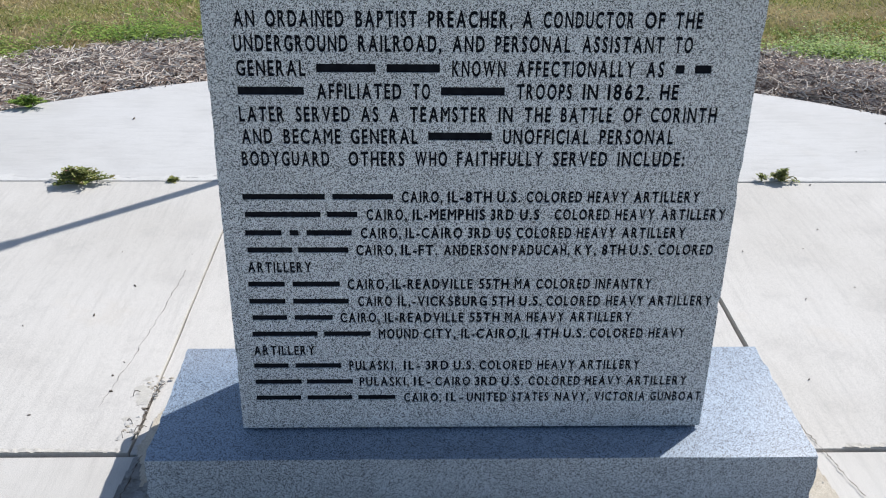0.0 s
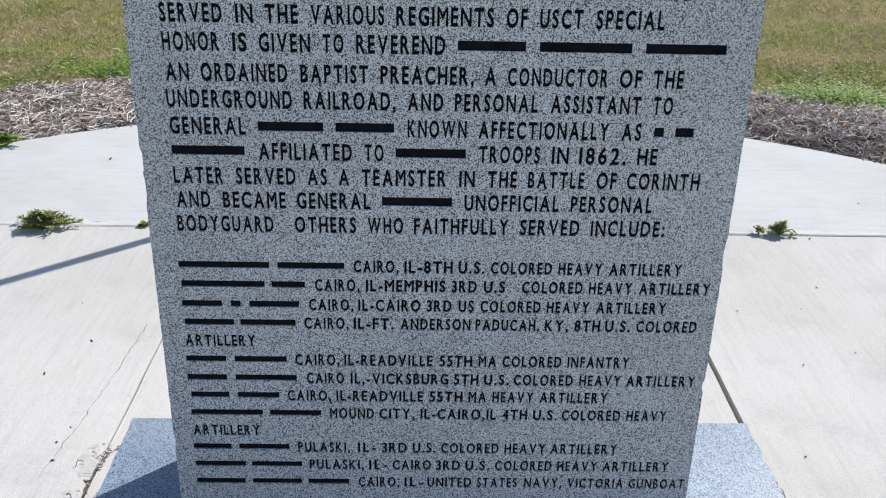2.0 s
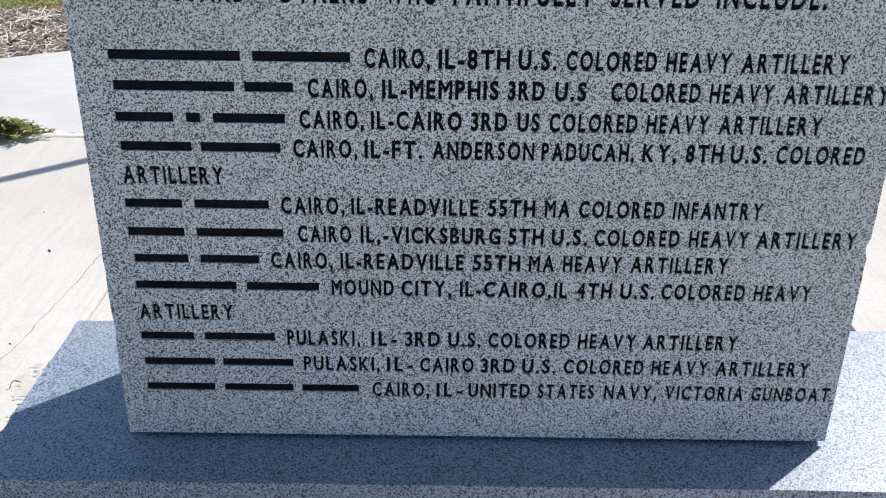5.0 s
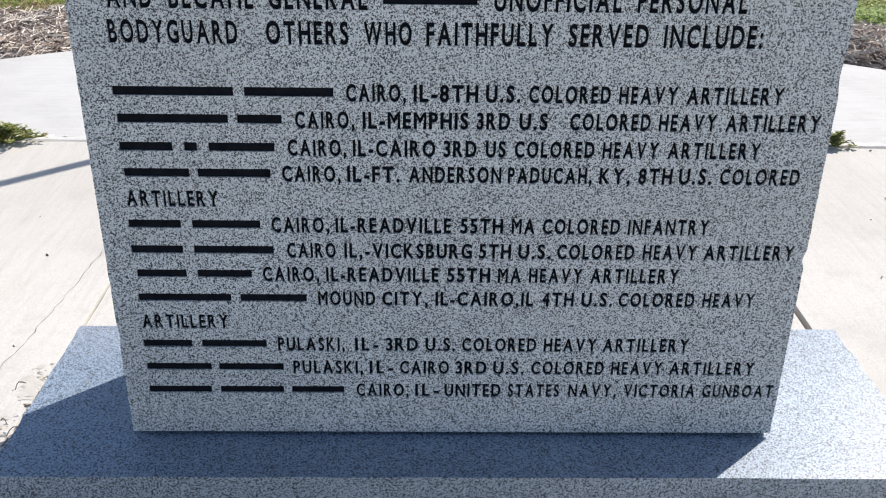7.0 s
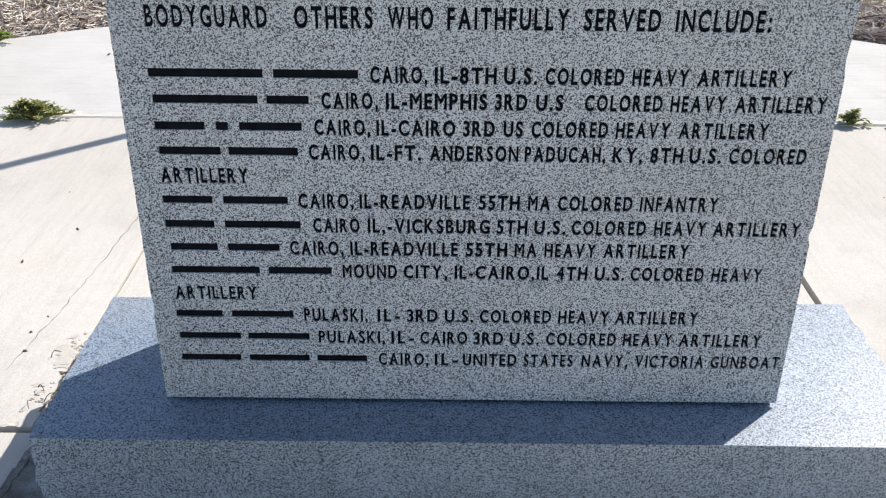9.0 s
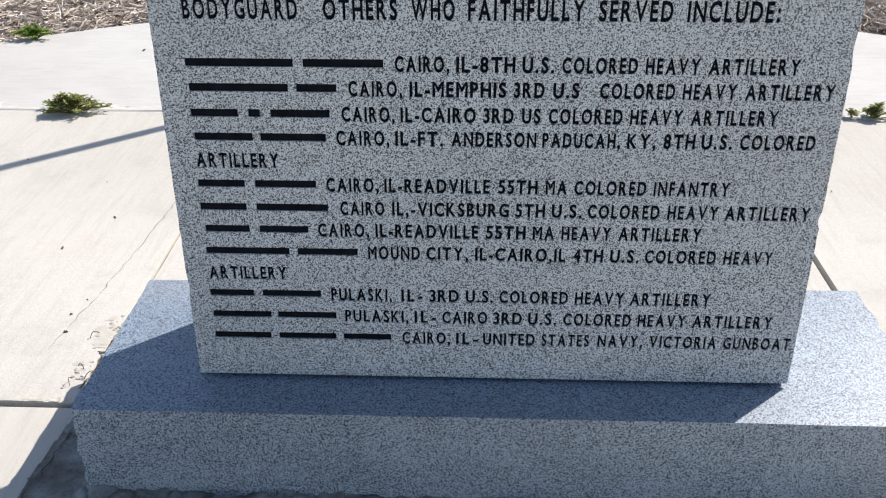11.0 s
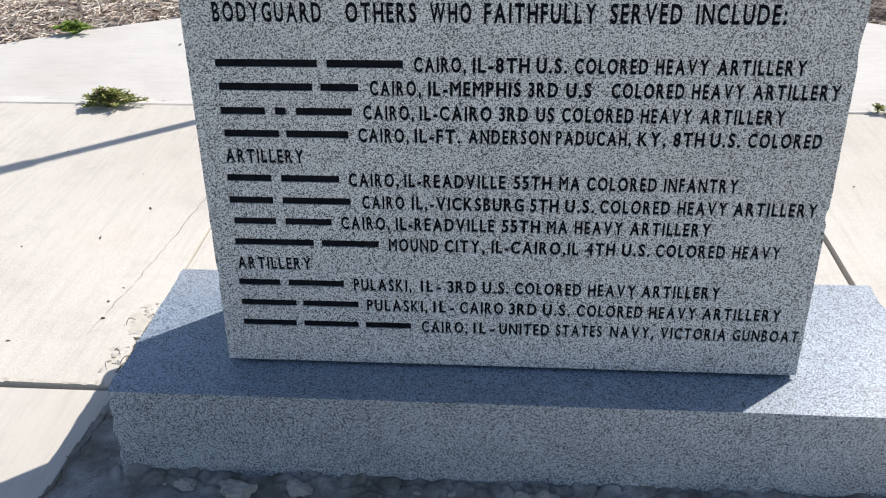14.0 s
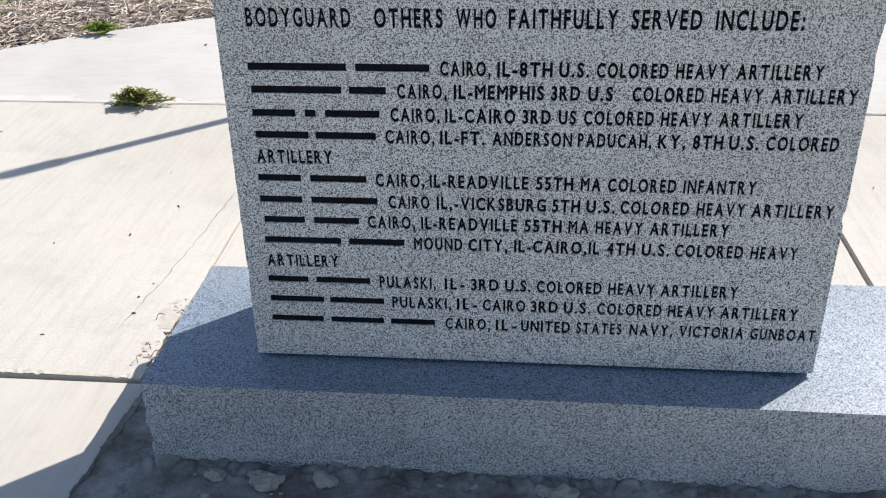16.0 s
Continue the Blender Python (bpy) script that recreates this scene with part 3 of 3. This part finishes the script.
def lip_top(x, y):
    """The ragged, crumbled lip of the panel north of the cross joint."""
    k = noise.noise((x * 6, y * 30, 9.0)) + 0.6 * noise.noise((x * 35, y * 70, 4.0)) + 0.5 * noise.noise((x * 110, y * 140, 2.0))
    edge = (y - CROSS - 0.003) / 0.034
    if not 0 < edge < 0.55 + 0.5 * k:
        return None
    return 0.0042 + 0.003 * max(0.0, 1 - edge) + 0.0035 * noise.noise((x * 90, y * 120, 0)) * (1 - 0.5 * edge)


def scar_top(x, y):
    """Flaked, sandy scars where the panel has broken beside the joint and the base."""
    k = noise.noise((x * 16, y * 13, 31.0)) + 0.6 * noise.noise((x * 45, y * 45, 12.0)) + 0.35 * noise.noise((x * 140, y * 140, 2.0))
    near = 1 - abs(x + 0.775 - 0.10 * (y - 0.2)) / 0.05
    return 0.0037 + 0.0007 * noise.noise((x * 70, y * 70, 1.0)) if k + near > 0.95 and near > 0 else None


def west_root(x):
    return -0.772 + 0.03 * x


sheet("joint_lip", -1.95, JOINT_W - 0.012, CROSS, CROSS + 0.045, 0.0035, lip_top, CRUST_PALE, "ragged crumbled concrete lip along the joint", "concrete")
sheet("joint_lip", JOINT_E + 0.09, 1.7, CROSS, CROSS + 0.04, 0.0035, lip_top, CRUST_PALE, "ragged crumbled concrete lip along the joint", "concrete")
sheet("flaked_scar", -0.85, JOINT_W - 0.004, 0.16, 0.44, 0.003, scar_top, CRUST_PALE, "flaked sandy scars in the concrete beside the joint", "concrete")


def twigs():
    """Dry curled stalks caught in the broken joint."""
    rng = random.Random(31)
    for k in range(4):
        f = rng.random()
        bm = bmesh.new()
        bend, long, w = rng.uniform(-0.6, 0.6), rng.uniform(0.012, 0.032), 0.0009
        turn = rng.uniform(0, 3.14)
        rings = []
        for j in range(5):
            u = j / 4
            c = Vector((math.cos(turn + bend * u) * long * u, math.sin(turn + bend * u) * long * u, 0.004 + 0.010 * math.sin(3.0 * u)))
            rings.append([bm.verts.new(c + Vector((w * math.cos(q), 0.3 * w, w * math.sin(q)))) for q in (0.0, 2.1, 4.2)])
        for a, b in zip(rings, rings[1:]):
            for q in range(3):
                bm.faces.new((a[q], a[(q + 1) % 3], b[(q + 1) % 3], b[q]))
        ob = part("twig", bm, DIRT)
        ob.location = (west_root(f) + rng.gauss(0, 0.012), 0.18 + 0.24 * f, 0.001)
        tagged(ob, "dry curled stalk caught in the broken joint", "debris", "stalks in the broken joint")


twigs()
crack([(-0.712, 0.12), (-0.716, 0.05), (-0.722, -0.06), (-0.738, -0.18), (-0.742, -0.30)], 0.003, 1)
crack([(-0.728, 0.40), (-0.742, 0.30), (-0.735, 0.24), (-0.748, 0.17)], 0.006, 2)
crack([(0.752, 0.36), (0.770, 0.22), (0.79, 0.12), (0.805, 0.05), (0.82, -0.03)], 0.0022, 3)
crack([(-0.80, 0.98), (-0.812, 0.75), (-0.83, 0.50), (-0.86, 0.28)], 0.0012, 4)


# ---- flagpole behind the stone, whose shadow lies on the plaza ----
def flagpole(x, y):
    pole = tagged(new("flagpole"), "slim aluminium flagpole standing behind the memorial", "flagpole")

    def tube(r0, r1, z0, z1, rings=24):
        bm = bmesh.new()
        bmesh.ops.create_cone(bm, cap_ends=True, segments=rings, radius1=r0, radius2=r1, depth=z1 - z0)
        bmesh.ops.translate(bm, verts=bm.verts[:], vec=(0, 0, (z0 + z1) / 2))
        return bm

    part("shaft", tube(0.024, 0.016, 0.02, 5.2), ALUMINIUM, pole, smooth=True)
    part("base_flange", tube(0.075, 0.055, 0.0, 0.03), ALUMINIUM, pole)
    part("cleat_collar", tube(0.031, 0.031, 1.55, 1.68), ALUMINIUM, pole)
    bm = bmesh.new()
    bmesh.ops.create_uvsphere(bm, u_segments=20, v_segments=12, radius=0.05)
    bmesh.ops.translate(bm, verts=bm.verts[:], vec=(0, 0, 5.24))
    part("ball_finial", bm, ALUMINIUM, pole, smooth=True)
    pole.location = (x, y, 0.006)
    return pole


flagpole(-0.10, 2.312)


# ---- mulch, grass and weeds ----
def mulch_height(r):
    f = (r - PLAZA_R) / (MULCH_R - PLAZA_R)
    return -0.025 + 0.04 * math.sin(math.pi * max(0.0, min(1.0, f)) ** 0.8)


def mulch_bed():
    bed = tagged(new("mulch_bed"), "ring of weathered shredded wood mulch round the plaza", "mulch bed", kind="structure")
    n, m, verts, faces = 200, 10, [], []
    for j in range(m + 1):
        r = PLAZA_R + 0.01 + (MULCH_R + 0.12 - PLAZA_R) * j / m
        for k in range(n):
            a = 2 * math.pi * k / n
            x, y = r * math.cos(a), PLAZA_Y + r * math.sin(a)
            verts.append((x, y, mulch_height(r) + 0.02 * noise.noise((x * 6, y * 6, 0)) - (0.03 if j == m else 0)))
    for j in range(m):
        for k in range(n):
            a, b = j * n + k, j * n + (k + 1) % n
            faces.append((a, b, b + n, a + n))
    soup("underlay", verts, faces, MULCH_SOIL, bed).data.shade_smooth()
    rng = np.random.default_rng(5)
    verts, faces = [], []
    for k in range(46000):
        a = math.radians(rng.uniform(20, 160)) if k < 43000 else rng.uniform(0, 2 * math.pi)
        r = math.sqrt(rng.uniform((PLAZA_R + 0.005) ** 2, (MULCH_R + 0.05 + 0.1 * noise.noise((a * 6, 0, 0))) ** 2))
        x, y = r * math.cos(a), PLAZA_Y + r * math.sin(a)
        long, wide = rng.uniform(0.012, 0.055), rng.uniform(0.0012, 0.0042)
        turn, lift, bend = rng.uniform(0, math.pi), rng.normal(0, 0.26), rng.normal(0, 0.45)
        z = mulch_height(r) + 0.02 * noise.noise((x * 6, y * 6, 0)) + rng.uniform(0.0, 0.022)
        c, s, first = math.cos(turn), math.sin(turn), len(verts)
        for j in (-1, 0, 1):
            px, pz = j * long, j * long * lift + (0.25 * long * bend if j == 0 else 0)
            side = bend * long * 0.5 if j == 0 else 0
            for q, dz in ((-1, -0.4), (1, -0.4), (0, 0.6)):
                py = side + q * wide
                verts.append((x + c * px - s * py, y + s * px + c * py, z + pz + dz * wide))
        for j in (0, 3):
            for q in range(3):
                u, v = first + j + q, first + j + (q + 1) % 3
                faces.append((u, v, v + 3, u + 3))
        faces += [(first, first + 2, first + 1), (first + 6, first + 7, first + 8)]
    tagged(soup("wood_chips", verts, faces, BARK, bed), "shredded grey-brown wood slivers", kind="stuff")


def lawn_blades():
    """Short grass behind the mulch, dense near the bed and thinner further off."""
    rng = np.random.default_rng(9)
    verts, faces = [], []
    for k in range(130000):
        a = math.radians(rng.uniform(22, 158))
        r = MULCH_R - 0.02 + 6.0 * rng.uniform(0, 1) ** 1.7
        x, y = r * math.cos(a), PLAZA_Y + r * math.sin(a)
        lush = noise.noise((x * 1.1, y * 1.1, 7.0))
        high = rng.uniform(0.008, 0.040) * (1.0 + 0.9 * lush)
        turn = rng.uniform(0, 2 * math.pi)
        lean, wide = rng.normal(0, 0.9) * high, rng.uniform(0.002, 0.0045)
        dx, dy = math.cos(turn), math.sin(turn)
        z = -0.045 + 0.025 * noise.noise((x * 0.7, y * 0.7, 3.0))
        first = len(verts)
        verts += [(x - dy * wide, y + dx * wide, z), (x + dy * wide, y - dx * wide, z), (x + dx * lean + dy * wide * 0.5, y + dy * lean - dx * wide * 0.5, z + high), (x + dx * lean * 1.6, y + dy * lean * 1.6, z + high * 1.25)]
        faces += [(first, first + 1, first + 2), (first, first + 2, first + 3)]
    tagged(soup("grass", verts, faces, GRASS), "short dormant grass, green in patches and straw in others", "grass", kind="stuff")


def weed(name, label, x, y, z, spread, high, stems, material, seed, group="weeds in the paving joint"):
    """A low sprawling weed: stems that rise from one root, with small leaves in whorls."""
    rng = random.Random(seed)
    root = tagged(new(name), label, "weed", group)
    root.location = (x, y, z)
    sv, sf, lv, lf = [], [], [], []
    for k in range(stems):
        a = rng.uniform(0, 2 * math.pi)
        reach = spread * rng.uniform(0.05, 1.0) ** 0.8 * (1.0 if rng.random() < 0.25 else 0.7)
        rise = high * (1.15 - 0.85 * reach / spread) * rng.uniform(0.6, 1.0)
        ex, ey = math.cos(a) * reach, math.sin(a) * reach * 0.55
        w = 0.0012
        base = len(sv)
        for f in (0.0, 0.5, 1.0):
            px, py, pz = ex * f, ey * f, rise * math.sin(f * math.pi / 2)
            sv += [(px - w, py, pz), (px + w, py, pz), (px, py, pz + 2 * w)]
        for j in (0, 3):
            for q in range(3):
                sf.append((base + j + q, base + j + (q + 1) % 3, base + j + 3 + (q + 1) % 3, base + j + 3 + q))
        for j in range(rng.randint(14, 24)):
            f = rng.uniform(0.45, 1.03)
            px, py, pz = ex * f, ey * f, rise * math.sin(min(1, f) * math.pi / 2)
            t, up, size = rng.uniform(0, 2 * math.pi), rng.uniform(-0.2, 0.9), rng.uniform(0.005, 0.0105)
            c, s, u, b = math.cos(t), math.sin(t), up * size, len(lv)
            lv += [(px, py, pz), (px + c * size - s * size * 0.45, py + s * size + c * size * 0.45, pz + u * 0.7), (px + c * size * 1.9, py + s * size * 1.9, pz + u), (px + c * size + s * size * 0.45, py + s * size - c * size * 0.45, pz + u * 0.9)]
            lf.append((b, b + 1, b + 2, b + 3))
    soup("stem", sv, sf, material, root)
    soup("leaves", lv, lf, material, root)
    return root


mulch_bed()
lawn_blades()
weed("weed", "bushy olive-green weed sprouting from the paving joint", -1.320, FAR_LINE - 0.02, 0.0, 0.135, 0.070, 80, SPURGE, 1)
weed("weed", "small olive weed with reddish tips in the paving joint", 1.225, FAR_LINE + 0.005, 0.0, 0.068, 0.050, 28, SPURGE, 2)
weed("weed", "tiny sprig beside a larger weed in the joint", 1.155, FAR_LINE + 0.01, 0.0, 0.022, 0.040, 5, SPURGE, 3)
weed("weed", "tiny green tuft in the paving joint", -0.995, FAR_LINE + 0.01, 0.0, 0.030, 0.014, 9, SPURGE, 4)
weed("weed", "bright green low weed at the edge of the mulch", -1.80, 2.49, 0.0, 0.14, 0.055, 46, CLOVER, 5, "weeds along the mulch")
weed("weed", "dark weed creeping out of the mulch over the concrete", 2.06, 2.36, 0.0, 0.14, 0.07, 40, SPURGE, 6, "weeds along the mulch")
weed("weed", "small pale green weed at the edge of the mulch", 1.38, 2.79, 0.0, 0.08, 0.035, 18, CLOVER, 7, "weeds along the mulch")


def broadleaf_patches():
    """Lusher ground cover where the lawn meets the mulch."""
    rng = np.random.default_rng(12)
    verts, faces = [], []
    for cx, cy, rx, ry, count in ((-1.45, 3.76, 0.45, 0.14, 3600), (2.15, 3.45, 0.5, 0.16, 3800), (-2.6, 3.12, 0.5, 0.15, 2400), (2.9, 2.9, 0.35, 0.16, 2000), (-3.2, 2.55, 0.4, 0.2, 1500)):
        for k in range(count):
            x, y = cx + rng.normal(0, rx * 0.55), cy + rng.normal(0, ry * 0.6)
            z = -0.03 + abs(rng.normal(0, 0.042))
            t, up, size = rng.uniform(0, 2 * math.pi), rng.uniform(-0.3, 0.8), rng.uniform(0.006, 0.016)
            c, s, b = math.cos(t), math.sin(t), len(verts)
            verts += [(x, y, z), (x + c * size - s * size * 0.5, y + s * size + c * size * 0.5, z + up * size * 0.6), (x + c * size * 1.8, y + s * size * 1.8, z + up * size), (x + c * size + s * size * 0.5, y + s * size - c * size * 0.5, z + up * size * 0.8)]
            faces.append((b, b + 1, b + 2, b + 3))
    for k in range(60000):
        a = math.radians(rng.uniform(25, 155))
        r = MULCH_R - 0.03 + abs(rng.normal(0, 0.6))
        x, y = r * math.cos(a), PLAZA_Y + r * math.sin(a)
        if noise.noise((x * 1.6, y * 1.6, 17.0)) + 0.5 * noise.noise((x * 5, y * 5, 3.0)) < 0.22 * (r - MULCH_R) - 0.15:
            continue
        z = -0.04 + abs(rng.normal(0, 0.024))
        t, up, size = rng.uniform(0, 2 * math.pi), rng.uniform(-0.3, 0.8), rng.uniform(0.006, 0.015)
        c, s, b = math.cos(t), math.sin(t), len(verts)
        verts += [(x, y, z), (x + c * size - s * size * 0.5, y + s * size + c * size * 0.5, z + up * size * 0.6), (x + c * size * 1.8, y + s * size * 1.8, z + up * size), (x + c * size + s * size * 0.5, y + s * size - c * size * 0.5, z + up * size * 0.8)]
        faces.append((b, b + 1, b + 2, b + 3))
    tagged(soup("ground_cover", verts, faces, CLOVER), "lush green broadleaf patches along the mulch", "ground cover", kind="stuff")


broadleaf_patches()


# ---- litter on the plaza ----
def litter():
    rng = random.Random(21)
    spots = [(-0.845, 0.364), (-0.86, 0.43), (-1.31, 2.34), (1.9, 2.3), (-1.02, 1.10), (-1.3, 1.25), (1.0, 0.8), (0.86, 0.4)]
    spots += [(rng.uniform(-1.8, -0.8), rng.uniform(-0.1, 1.5)) for k in range(16)] + [(rng.uniform(0.8, 1.7), rng.uniform(0.1, 2.2)) for k in range(12)]
    for k, (x, y) in enumerate(spots):
        r = rng.uniform(0.002, 0.0038) if k < 4 else rng.uniform(0.001, 0.0024)
        ob = part("grit", lump(r * rng.uniform(1, 3.0), r, r, 70 + k), DIRT)
        ob.location, ob.rotation_euler = (x, y, r * 0.2 + (0.006 if y > FAR_LINE else 0.003)), (0, 0, rng.uniform(0, 3))
        tagged(ob, "dark speck of grit on the pale concrete", "debris", "grit on the plaza")


litter()
